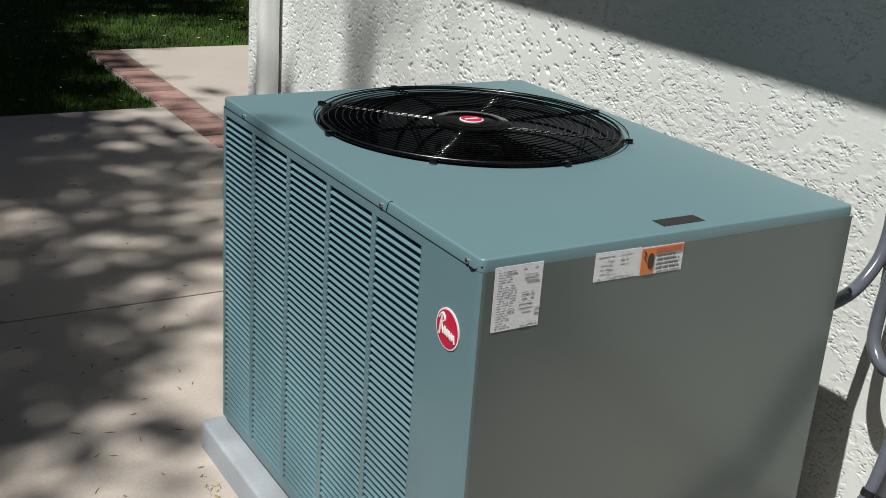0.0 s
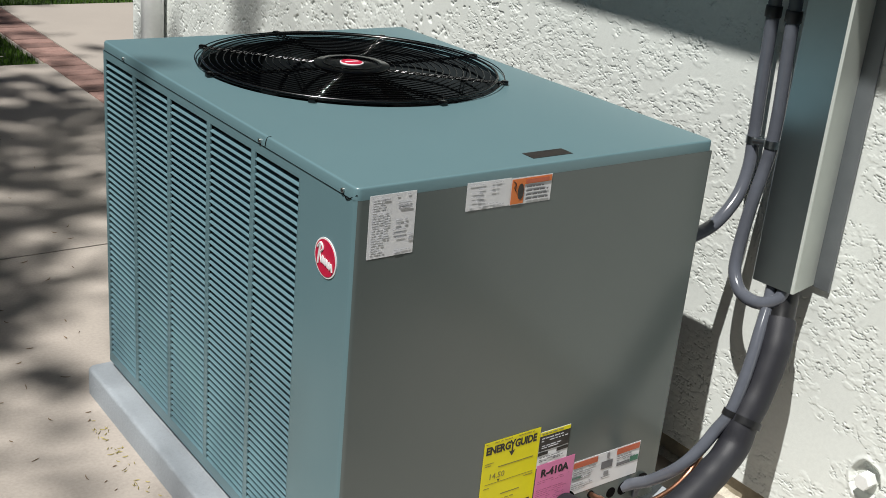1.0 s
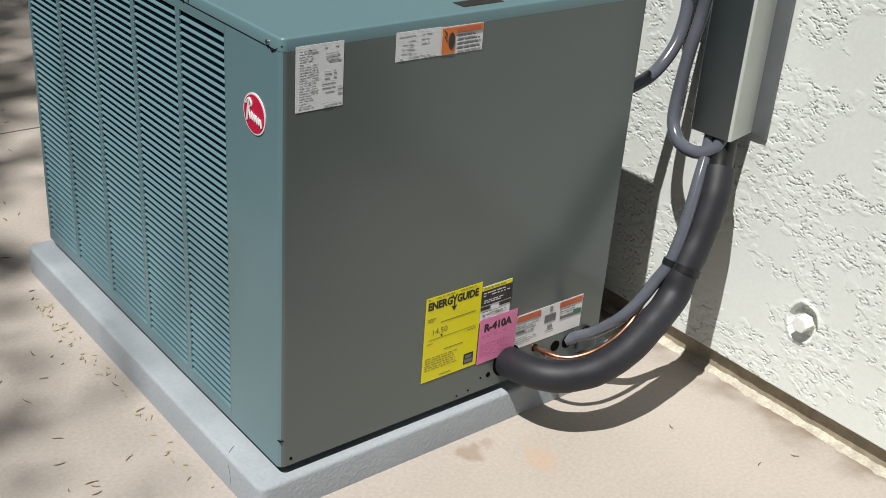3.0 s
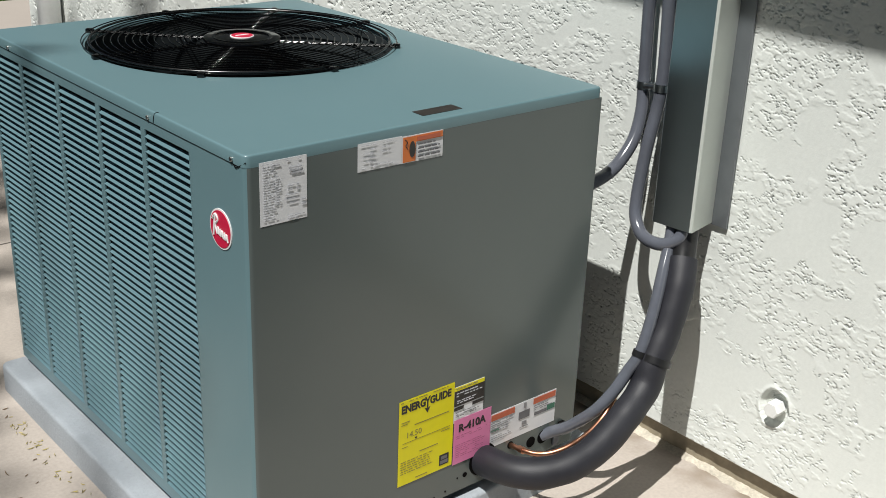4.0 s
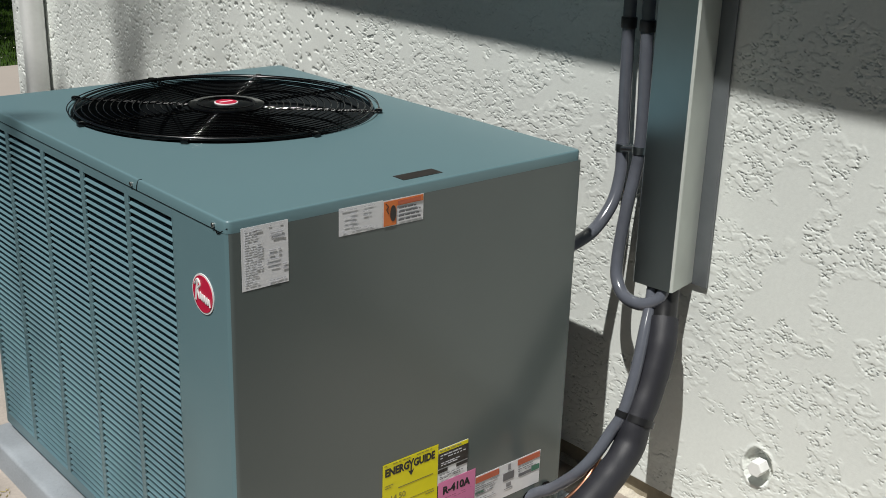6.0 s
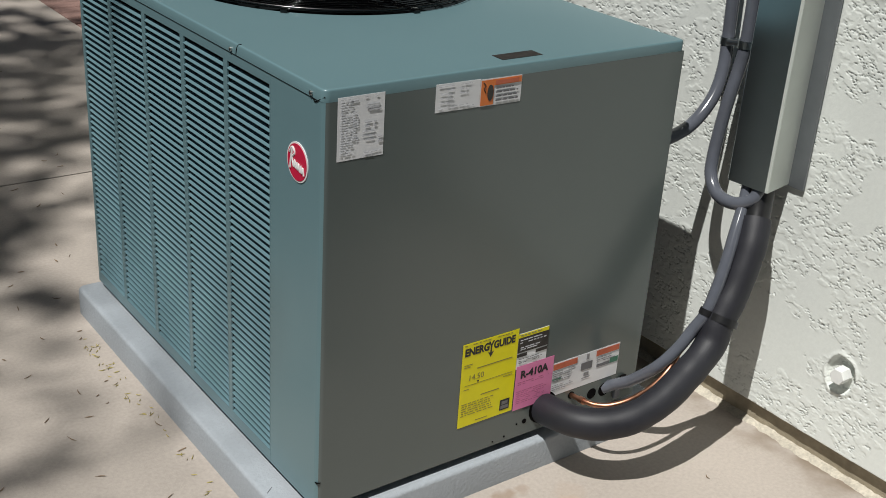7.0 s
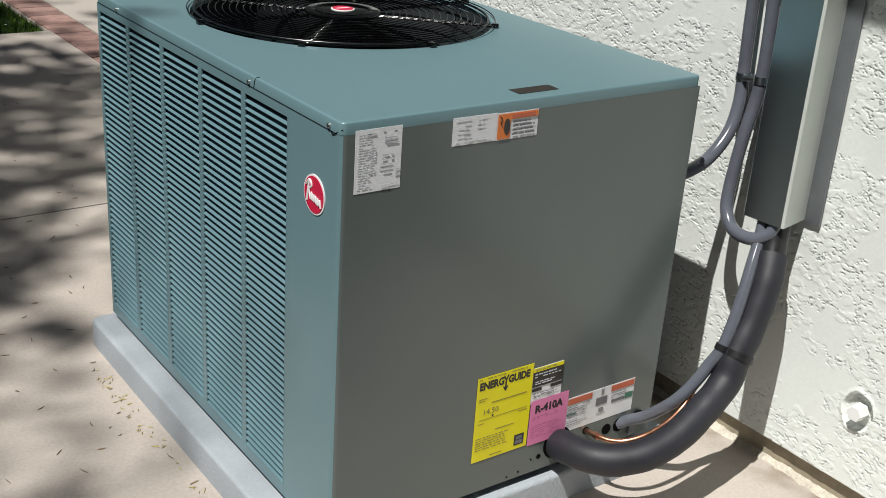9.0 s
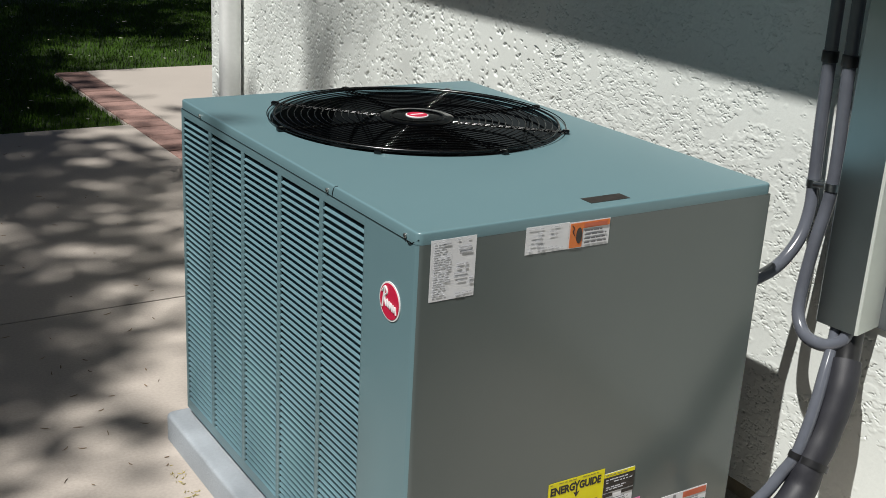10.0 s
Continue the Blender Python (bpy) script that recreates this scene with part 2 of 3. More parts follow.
def text_mesh(words, size, mat, name, parent, x, z, y, width=None, tilt=0.0, weight=0.0):
    """Letters on a face that looks along -y, with their lower left corner at x, z."""
    cu = bpy.data.curves.new(name, "FONT")
    cu.body, cu.size, cu.extrude, cu.offset = words, size, 0.0002, weight
    cu.resolution_u = 3
    tmp = new("lettering", cu)
    me = bpy.data.meshes.new_from_object(tmp.evaluated_get(bpy.context.evaluated_depsgraph_get()))
    me.name = name
    bpy.data.objects.remove(tmp)
    bpy.data.curves.remove(cu)
    xs = [v.co.x for v in me.vertices]
    k = width / (max(xs) - min(xs)) if width else 1
    me.transform(pose(x, y, z, 90, 0, 0) @ pose(0, 0, 0, 0, 0, tilt) @ Matrix.Diagonal((k, 1, 1, 1)) @ Matrix.Translation((-min(xs), 0, 0)))
    me.materials.clear()
    me.materials.append(mat)
    ob = new(name, me)
    ob.parent = parent
    return ob


# ---- ground, paving ----
ground = part("ground", prism([(-300, -300), (300, -300), (300, 300), (-300, 300)], -0.4, -0.035), SOIL)
tagged(ground, "dark green turf and soil around the paving", "ground", kind="structure")

pavement = tagged(new("pavement"), "warm grey concrete walkway with one control joint", "pavement", kind="structure")
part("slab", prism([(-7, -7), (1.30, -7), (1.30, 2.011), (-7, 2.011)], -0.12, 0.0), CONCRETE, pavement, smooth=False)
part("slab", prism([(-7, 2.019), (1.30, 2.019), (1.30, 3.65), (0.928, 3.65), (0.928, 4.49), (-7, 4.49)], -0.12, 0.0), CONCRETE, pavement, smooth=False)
part("slab", prism([(1.134, 3.65), (3.6, 3.65), (3.6, 6.05), (1.134, 6.05)], -0.12, -0.002), PATH_CONCRETE, pavement, smooth=False)
part("joint", prism([(-7, 2.011), (1.30, 2.011), (1.30, 2.019), (-7, 2.019)], -0.12, -0.007), DARK, pavement, smooth=False)

# ---- the house wall ----
WX = 1.05


def stucco_height(y, z):
    """Skip-trowelled stucco: flat islands with ragged lips over a lower coat."""
    a = noise.fractal(Vector((y * 40, z * 66, 3.1)), 0.6, 2.1, 4)
    zone = noise.noise(Vector((y * 11, z * 13, 7.7))) + 0.5 * noise.noise(Vector((y * 30, z * 36, 2.2))) + 0.35 * noise.noise(Vector((y * 2.6, z * 3.4, 4.4)))
    zone += 0.08 + 0.30 * max(0.0, min(1.0, y / 0.4)) + 0.12 * max(0.0, 1.0 - abs(y + 0.22) / 0.2)
    zone = max(0.0, min(1.0, zone / 0.12))
    gap = max(0.0, min(1.0, (noise.noise(Vector((y * 30, z * 44, 8.8))) + 0.16) / 0.16))
    k = max(0.0, min(1.0, a / 0.04 + 0.5))
    h = 0.0006 + zone * (0.0007 * k - 0.0040 * gap * math.exp(-((a + 0.03) / 0.036) ** 2) + 0.0004 * noise.noise(Vector((y * 75, z * 75, 9.0))))
    h += 0.0007 * noise.noise(Vector((y * 7, z * 7, 1.0)))
    if y > 0.7:
        h -= 0.0040 * min(1.0, (y - 0.7) / 0.6) * max(0.0, min(1.0, (noise.fractal(Vector((y * 52, z * 66, 5.5)), 0.6, 2.1, 2) - 0.50) / 0.08))
    d = math.hypot((y + 0.329) * 1.25, z - 0.232) + 0.005 * noise.noise(Vector((y * 40, z * 40, 2.0)))
    if d < 0.060:
        h += 0.002 * max(0.0, 1.0 - abs(d - 0.047) / 0.008) - 0.016 * max(0.0, min(1.0, (0.044 - d) / 0.007))
    return h


def stucco_sheet(y0, y1, z0, z1, sy, sz):
    ny, nz = int((y1 - y0) / sy) + 1, int((z1 - z0) / sz) + 1
    ys, zs = np.linspace(y0, y1, ny), np.linspace(z0, z1, nz)
    co = np.empty((nz, ny, 3))
    for j, z in enumerate(zs):
        for i, y in enumerate(ys):
            co[j, i] = (WX + 0.003 - stucco_height(y, z), y, z)
    # the foot folds back to the base coat
    if z0 < 0.1:
        co[0, :, 0] += 0.03
    k = np.arange(ny * nz).reshape(nz, ny)
    quads = np.stack([k[:-1, :-1], k[1:, :-1], k[1:, 1:], k[:-1, 1:]], -1).reshape(-1, 4)
    me = bpy.data.meshes.new("stucco")
    me.from_pydata(co.reshape(-1, 3).tolist(), [], quads.tolist())
    me.materials.append(WALLPAINT)
    me.polygons.foreach_set("use_smooth", [True] * len(me.polygons))
    return me


wall = part("wall_east", box(WX + 0.022, WX + 0.24, -6.0, 3.60, -0.1, 2.62), BAND, smooth=False)
tagged(wall, "white skip-trowelled stucco house wall above a tan weep screed", "wall", kind="structure")
for y0, y1, z0, z1, sy, sz in ((-0.752, 1.2012, 0.058, 1.34, 0.0020, 0.0017), (1.2, 3.605, 0.058, 1.34, 0.0030, 0.0030), (-6.0, -0.75, 0.058, 1.34, 0.06, 0.05), (-6.0, 3.605, 1.34, 2.60, 0.06, 0.06)):
    s = new("stucco", stucco_sheet(y0, y1, z0, z1, sy, sz))
    s.parent = wall
end = part("stucco", box(WX + 0.004, WX + 0.25, 3.598, 3.612, 0.05, 2.6), WALLPAINT, wall, smooth=False)


def spill():
    """The rough ridge of splashed stucco along the foot of the wall."""
    bm = bmesh.new()
    rows = []
    for i in range(900):
        y = -4.0 + i * 0.0085
        w = 0.016 + 0.008 * noise.noise(Vector((y * 9, 0, 5))) + 0.008 * noise.noise(Vector((y * 45, 0, 5)))
        hgt = 0.007 + 0.004 * noise.noise(Vector((y * 25, 3, 5))) + 0.003 * noise.noise(Vector((y * 80, 3, 5)))
        rows.append([bm.verts.new(v) for v in ((WX + 0.03, y, hgt + 0.003), (WX + 0.016, y, hgt), (WX + 0.016 - w * 0.6, y, hgt * 0.6 + 0.003 * noise.noise(Vector((y * 70, 1, 2)))), (WX + 0.016 - w, y, -0.003))])
    for a, b in zip(rows, rows[1:]):
        for k in range(3):
            bm.faces.new((a[k], b[k], b[k + 1], a[k + 1]))
    return bm


tagged(part("trim", spill(), SPILL), "rough ridge of splashed white stucco along the wall's foot", "trim", kind="structure")

roof = tagged(new("roof"), "painted eave overhanging the house wall", "roof", kind="structure")
part("soffit", box(0.36, 1.29, -6.0, 4.1, 2.43, 2.45), EAVE, roof, smooth=False)
part("fascia", box(0.335, 0.36, -6.0, 4.1, 2.415, 2.58, 0.003), EAVE, roof, smooth=False)
part("roof_slope", prism([(0, 0), (3.2, 0.9), (3.2, 1.0), (0, 0.1)], 0, 10.2), ROOFING, roof, smooth=False).matrix_basis = pose(0.30, 4.15, 2.585, 90, 0, 0)


def downspout():
    t = thing("downspout", "white painted downspout at the end of the stucco wall", "downspout")
    prof = rounded(0.955, 1.043, 3.210, 3.295, 0.032, 8)
    part("pipe", prism(prof, 0.03, 2.43), DOWNSPOUT, t)
    part("strap", box(0.953, 1.052, 3.208, 3.297, 1.9, 1.93, 0.002), DOWNSPOUT, t)
    return t


downspout()


# ---- the condenser ----
X1, Y1, Z0, Z1 = 0.80, 1.080, 0.088, 0.882
FX, FY, FR = 0.421, 0.713, 0.327


def condenser_pad():
    bm = prism(rounded(-0.050, 0.87, -0.017, 1.108, 0.020), 0.0, 0.07)
    top = [e for e in bm.edges if all(v.co.z > 0.069 for v in e.verts)]
    bmesh.ops.bevel(bm, geom=top, offset=0.008, segments=3, profile=0.5, affect="EDGES")
    pad = tagged(part("equipment_pad", bm, PAD), "light grey rough equipment pad on the concrete", "pad")
    part("crack", tube([(-0.024, 0.125, 0.0704), (-0.041, 0.112, 0.0700), (-0.0496, 0.100, 0.055), (-0.0502, 0.092, 0.03), (-0.0502, 0.094, 0.01)], 0.0005, 5, 0.004), INK, pad)
    return pad


condenser_pad()
unit = thing("air_conditioner", "teal grey steel air conditioner condenser on a grey pad", "air conditioner")


def bent_sheet(angles):
    """The outline of a sheet bent round the front corner over the given angles."""
    r, t = 0.012, 0.003
    outer = [(r - r * math.sin(radians(a)), r - r * math.cos(radians(a))) for a in angles]
    inner = [(r - (r - t) * math.sin(radians(a)), r - (r - t) * math.cos(radians(a))) for a in angles]
    return outer, inner, r, t


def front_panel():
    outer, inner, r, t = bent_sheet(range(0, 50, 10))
    return part("front_panel", prism([(X1, 0)] + outer + inner[::-1] + [(X1, t)], Z0, 0.861), PAINT_SHADED, unit, "service panel, its enamel darkened for shade")


def corner_post():
    outer, inner, r, t = bent_sheet(range(40, 100, 10))
    return part("corner_post", prism(outer + [(0, 0.176), (t, 0.176)] + inner[::-1], Z0, 0.861), PAINT, unit)


post = corner_post()
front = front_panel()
# Never in view; near-black so that it throws no teal light on the wall.
part("side_panel", box(X1 - 0.004, X1, 0.004, Y1, Z0, 0.861, 0.001), DARK, unit, "unseen side panel, blackened to cut bounced light")
part("back_panel", box(0.004, X1 - 0.004, Y1 - 0.004, Y1, Z0, 0.861, 0.001), PAINT, unit)
# Black block under the cabinet: the gap's shadow is put into its colour.
part("base_shade_block", box(0.06, X1 - 0.06, 0.06, Y1 - 0.06, 0.0695, Z0 + 0.004), HOLE, unit)
# Plain near-black boxes: the unlit inside behind the slits is in their colour.
part("coil", box(0.022, X1 - 0.03, 0.03, Y1 - 0.03, Z0 + 0.004, 0.60), DARK, unit, "condenser coil behind the louvres, shade put in its colour")
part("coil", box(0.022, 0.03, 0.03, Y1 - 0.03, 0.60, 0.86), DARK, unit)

BAYS = ((0.179, 0.337), (0.353, 0.522), (0.538, 0.708), (0.724, 0.893), (0.909, 1.066))
ROWS, PITCH, LOW = 52, 0.01398, 0.114


def louver_panel():
    bm = box(0, 0.003, 0.1765, Y1, 0.8425, 0.861)
    box(0, 0.003, 0.1765, Y1, Z0, LOW, bm=bm)
    ys = [0.1765] + [y for bay in BAYS for y in bay] + [Y1]
    for a, b in zip(ys[::2], ys[1::2]):
        box(0, 0.003, a, b, LOW, 0.8425, bm=bm)
    return part("louver_panel", bm, PAINT, unit, smooth=False)


louvers = louver_panel()
for y0, y1 in BAYS:
    bm = bmesh.new()
    prof = [(-0.0006, 0.0), (0.0088, 0.0046), (0.0090, 0.0056), (-0.0008, 0.0013)]
    ends = [[bm.verts.new((x, y, z)) for x, z in prof] for y in (y0 - 0.001, y1 + 0.001)]
    bm.faces.new(ends[0])
    bm.faces.new(ends[1])
    for k in range(4):
        bm.faces.new((ends[0][k], ends[0][(k + 1) % 4], ends[1][(k + 1) % 4], ends[1][k]))
    me = mesh_of("slat", bm, SLAT_PAINT)
    for i in range(ROWS):
        s = new("slat", me)
        s.parent = louvers
        s.location = (0, 0, LOW + 0.0005 + i * PITCH)


def top_cover():
    bm = bmesh.new()
    e = 0.0007

    def loop(inset, z):
        return [bm.verts.new((x, y, z)) for x, y in rounded(-e + inset, X1 + e - inset, inset, Y1 + e - inset, 0.012 - inset * 0.8, 5)]

    rings = [loop(0, 0.8612), loop(0, 0.8785), loop(0.0008, 0.8804), loop(0.0020, 0.8816), loop(0.0038, Z1)]
    for a, b in zip(rings, rings[1:]):
        for k in range(len(a)):
            bm.faces.new((a[k], a[(k + 1) % len(a)], b[(k + 1) % len(a)], b[k]))
    hole = []
    for r, z in ((FR + 0.006, Z1), (FR + 0.002, Z1 - 0.0015), (FR, Z1 - 0.006), (FR, Z1 - 0.02)):
        hole.append([bm.verts.new((FX + r * math.cos(a), FY + r * math.sin(a), z)) for a in (2 * math.pi * k / 96 for k in range(96))])
    for a, b in zip(hole, hole[1:]):
        for k in range(96):
            bm.faces.new((a[k], a[(k + 1) % 96], b[(k + 1) % 96], b[k]))
    edges = []
    for ring in (rings[-1], hole[0]):
        edges += [bm.edges.get((ring[k], ring[(k + 1) % len(ring)])) for k in range(len(ring))]
    bmesh.ops.triangle_fill(bm, edges=edges, use_beauty=True)
    return part("top_cover", bm, PAINT, unit)


cover = top_cover()
for f in cover.data.polygons:
    f.use_smooth = f.normal.z < 0.999
for y in (0.955, 0.318, 0.038):
    part("screw", disc(0.0042, 0.004, (-0.0022, y, 0.868), "x", 12, 0.001), SCREW, cover)
part("seam", tube([(-0.0008, 0.300, 0.8615), (-0.0012, 0.297, 0.872), (0.0004, 0.293, 0.8805), (0.004, 0.288, 0.8826)], 0.0009, 6, 0.003), HOLE, cover)
part("seam", tube([(-0.0008, 0.034, 0.8615), (-0.0008, 0.027, 0.857), (-0.0004, 0.014, 0.863), (0.0030, 0.003, 0.870)], 0.0010, 6, 0.003), HOLE, cover)
part("seam", box(-0.0010, 0.002, 0.02, 1.074, 0.8604, 0.8614), HOLE, cover, smooth=False)
part("serial_sticker", box(0.372, 0.462, 0.027, 0.058, Z1 + 0.0002, Z1 + 0.0009), BROWNFILM, cover, "small dark brown sticker", smooth=False)


# fan and its guard
def ring_wall(r0, r1, za, zb, seg=72):
    bm = bmesh.new()
    loops = [[bm.verts.new((FX + r * math.cos(a), FY + r * math.sin(a), z)) for a in (2 * math.pi * k / seg for k in range(seg))]
             for r, z in ((r0, za), (r1, za), (r1, zb), (r0, zb))]
    for i in range(4):
        a, b = loops[i], loops[(i + 1) % 4]
        for k in range(seg):
            bm.faces.new((a[k], a[(k + 1) % seg], b[(k + 1) % seg], b[k]))
    return bm


part("fan_shroud", ring_wall(FR - 0.003, FR + 0.012, 0.70, Z1 - 0.012), SHROUD, unit, "dark grey fan orifice ring")
# Near-black floor that paints the fan well's depth as shade.
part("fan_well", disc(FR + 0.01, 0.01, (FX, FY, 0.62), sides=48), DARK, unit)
part("fan_motor", disc(0.075, 0.15, (FX, FY, 0.76), sides=32, bevel=0.012), BLACK, unit)


def blade(turn):
    bm = bmesh.new()
    grid = []
    for i in range(9):
        r = 0.07 + 0.225 * i / 8
        row = []
        for j in range(7):
            s = j / 6 - 0.5
            a = turn + s * (1.25 - 0.25 * i / 8) + 0.25 * i / 8
            row.append(bm.verts.new((FX + r * math.cos(a), FY + r * math.sin(a), 0.775 + 0.075 * s + 0.012 * (1 - 4 * s * s))))
        grid.append(row)
    for a, b in zip(grid, grid[1:]):
        for j in range(6):
            bm.faces.new((a[j], a[j + 1], b[j + 1], b[j]))
    bmesh.ops.solidify(bm, geom=bm.faces[:], thickness=0.002)
    return bm


for k in range(4):
    part("fan_blade", blade(0.5 + k * math.pi / 2), BLADE, unit)

guard = part("fan_guard", disc(0.084, 0.008, (FX, FY, 0.8865), sides=40, bevel=0.003), BLACK, unit, "black wire fan guard with a round hub plate")


def dome(r):
    return 0.889 - 0.003 * (1 - (r / 0.335) ** 2)


for i in range(17):
    r = 0.096 + 0.0150 * i
    pts = [(FX + r * math.cos(a), FY + r * math.sin(a), dome(r)) for a in (2 * math.pi * k / 72 for k in range(72))]
    part("ring", tube(pts, 0.0026 if i == 15 else 0.0013, 12, close=True), RIM if i == 15 else WIRE, guard)
for k in range(8):
    a = radians(1 + 45 * k)
    u, v = Vector((math.cos(a), math.sin(a), 0)), Vector((-math.sin(a), math.cos(a), 0))
    bm = bmesh.new()
    for side in (-0.006, 0.006):
        tube([Vector((FX, FY, dome(r) - 0.0028)) + u * r + v * side for r in (0.07, 0.16, 0.25, 0.340)], 0.0019, 12, 0.03, bm=bm)
    part("spoke", bm, BLACK, guard)
    foot = box(-0.006, 0.010, -0.007, 0.007, -0.006, 0.003, 0.002)
    bmesh.ops.transform(foot, matrix=pose(FX + 0.336 * u.x, FY + 0.336 * u.y, Z1 + 0.0065, 0, 0, math.degrees(a)), verts=foot.verts)
    part("foot", foot, BLACK, guard)
part("hub_ring", ring_wall(0.058, 0.064, 0.890, 0.8925, 40), BLACK, guard)
part("hub_badge", disc(0.026, 0.003, (FX, FY, 0.8915), sides=36, bevel=0.0008), WHITE, guard, "white rimmed red oval badge")
part("badge_face", disc(0.0232, 0.002, (FX, FY, 0.8928), sides=36), RED, guard)
part("badge_stroke", box(FX - 0.016, FX + 0.016, FY - 0.003, FY + 0.003, 0.8938, 0.8943), WHITE, guard)


# round badge on the corner post
def badge(y, z):
    b = part("badge", disc(0.0345, 0.0016, (-0.0008, y, z), "x", 40), WHITE, unit, "round red badge with white rim and script stroke")
    part("badge_face", disc(0.0315, 0.0012, (-0.0018, y, z), "x", 40), RED, b)
    part("stroke", tube([(-0.0026, y + 0.021, z - 0.015), (-0.0026, y + 0.018, z + 0.004), (-0.0026, y + 0.013, z + 0.023)], 0.0022, 6, 0.004), WHITE, b)
    part("stroke", tube([(-0.0026, y + 0.024, z + 0.012), (-0.0026, y + 0.014, z + 0.023), (-0.0026, y + 0.006, z + 0.015), (-0.0026, y + 0.014, z + 0.005), (-0.0026, y + 0.009, z - 0.010)], 0.0020, 6, 0.003), WHITE, b)
    wave = [(-0.0026, y + 0.009 - 0.0033 * k, z + (0.003 if k % 2 else -0.010) - 0.0006 * k) for k in range(11)]
    part("stroke", tube(wave, 0.0019, 6, 0.003), WHITE, b)


badge(0.080, 0.738)

# ---- labels on the front panel ----
FACE = -0.0006


def film(name, x0, x1, z0, z1, mat, parent, label="", lift=0.0, skew=0.0):
    """A label's sheet; skew raises its far end."""
    y = FACE - lift
    bm = bmesh.new()
    f = bm.faces.new([bm.verts.new(p) for p in ((x0, y, z0), (x1, y, z0 + skew), (x1, y, z1 + skew), (x0, y, z1))])
    up = bmesh.ops.extrude_face_region(bm, geom=[f])["geom"]
    bmesh.ops.translate(bm, verts=[v for v in up if isinstance(v, bmesh.types.BMVert)], vec=(0, 0.0005, 0))
    return part(name, bm, mat, parent, label, smooth=False)


def bars(rows, mat, parent, lift=0.0012, name="print"):
    bm = bmesh.new()
    for x0, x1, z0, z1 in rows:
        box(x0, x1, FACE - lift, FACE - lift + 0.0004, z0, z1, bm=bm)
    return tagged(part(name, bm, mat, parent, smooth=False), kind="stuff" if len(rows) > 4 else "")


rnd = random.Random(4)


def lines(x0, x1, ztop, step, n, thick, fill=1.0, gap=0.2):
    """Broken rows that stand for lines too small to read."""
    out = []
    for i in range(n):
        z = ztop - i * step
        x = x0
        stop = x0 + (x1 - x0) * (fill if fill < 1 else 1) * rnd.uniform(0.75, 1.0)
        while x < stop:
            w = rnd.uniform(0.004, 0.013)
            out.append((x, min(x + w, stop), z - thick, z))
            x += w + rnd.uniform(0.0012, 0.004) + (0.012 if rnd.random() < gap else 0)
    return out


rating = film("rating_label", 0.0245, 0.112, 0.7605, 0.8665, PAPER, unit, "white rating label with rows of grey print")
bars(lines(0.029, 0.056, 0.863, 0.0042, 23, 0.0009, gap=0.1) + lines(0.052, 0.064, 0.840, 0.0042, 12, 0.0011)
     + [(0.078, 0.102, 0.848, 0.8505), (0.078, 0.100, 0.8435, 0.846), (0.082, 0.105, 0.839, 0.8415), (0.044, 0.062, 0.857, 0.8595),
        (0.075, 0.088, 0.819, 0.8215), (0.092, 0.097, 0.819, 0.822), (0.075, 0.084, 0.812, 0.8145), (0.092, 0.097, 0.812, 0.8148),
        (0.071, 0.095, 0.804, 0.8055), (0.071, 0.095, 0.797, 0.7985), (0.077, 0.093, 0.790, 0.7915), (0.101, 0.109, 0.792, 0.7945), (0.101, 0.109, 0.784, 0.787)]
     + lines(0.075, 0.110, 0.770, 0.004, 2, 0.0014) + lines(0.074, 0.108, 0.8635, 0.005, 1, 0.0014), FAINT, rating)

caution = film("caution_label", 0.2125, 0.3045, 0.816, 0.865, PAPER, unit, "white label with faint grey print", skew=-0.001)
bars(lines(0.217, 0.300, 0.861, 0.004, 1, 0.0011) + lines(0.236, 0.252, 0.853, 0.0075, 4, 0.0013) + lines(0.262, 0.28, 0.853, 0.0075, 2, 0.0013)
     + lines(0.222, 0.250, 0.847, 0.0075, 3, 0.0008) + lines(0.219, 0.298, 0.825, 0.0034, 2, 0.0009), FAINT, caution)

warn = film("warning_label", 0.3050, 0.3955, 0.8145, 0.8625, PAPER, unit, "orange and white warning label with a dark pictogram", skew=-0.001)
bars([(0.3065, 0.334, 0.8160, 0.8605), (0.334, 0.394, 0.8495, 0.8605)], ORANGE, warn, 0.0010, "orange_field")
bars([(0.3365, 0.388, 0.8512, 0.8582)], RUST, warn, 0.0016, "heading_bar")
part("pictogram", disc(0.0145, 0.0004, (0.3265, FACE - 0.0014, 0.8375), "y", 20, sx=0.45), BROWNFILM, warn)
part("flash", tube([(0.310, FACE - 0.0015, 0.857), (0.316, FACE - 0.0015, 0.851), (0.312, FACE - 0.0015, 0.846), (0.317, FACE - 0.0015, 0.838)], 0.0007, 5, 0.003), BLACKINK, warn)
bars([r for i in range(4) for r in lines(0.339, 0.390, 0.8455 - i * 0.0073, 1, 1, 0.0026, gap=0.0)], INK, warn, 0.0014)

energy = film("energy_label", 0.3125, 0.4485, 0.1595, 0.3460, YELLOW, unit, "bright yellow energy label with black lettering", 0.0006)
text_mesh("ENERG", 0.0225, BLACKINK, "lettering", energy, 0.3180, 0.3195, FACE - 0.0009, 0.0580, 0, 0.0009)
text_mesh("GUIDE", 0.0225, BLACKINK, "lettering", energy, 0.3870, 0.3195, FACE - 0.0009, 0.0530, 0, 0.0009)
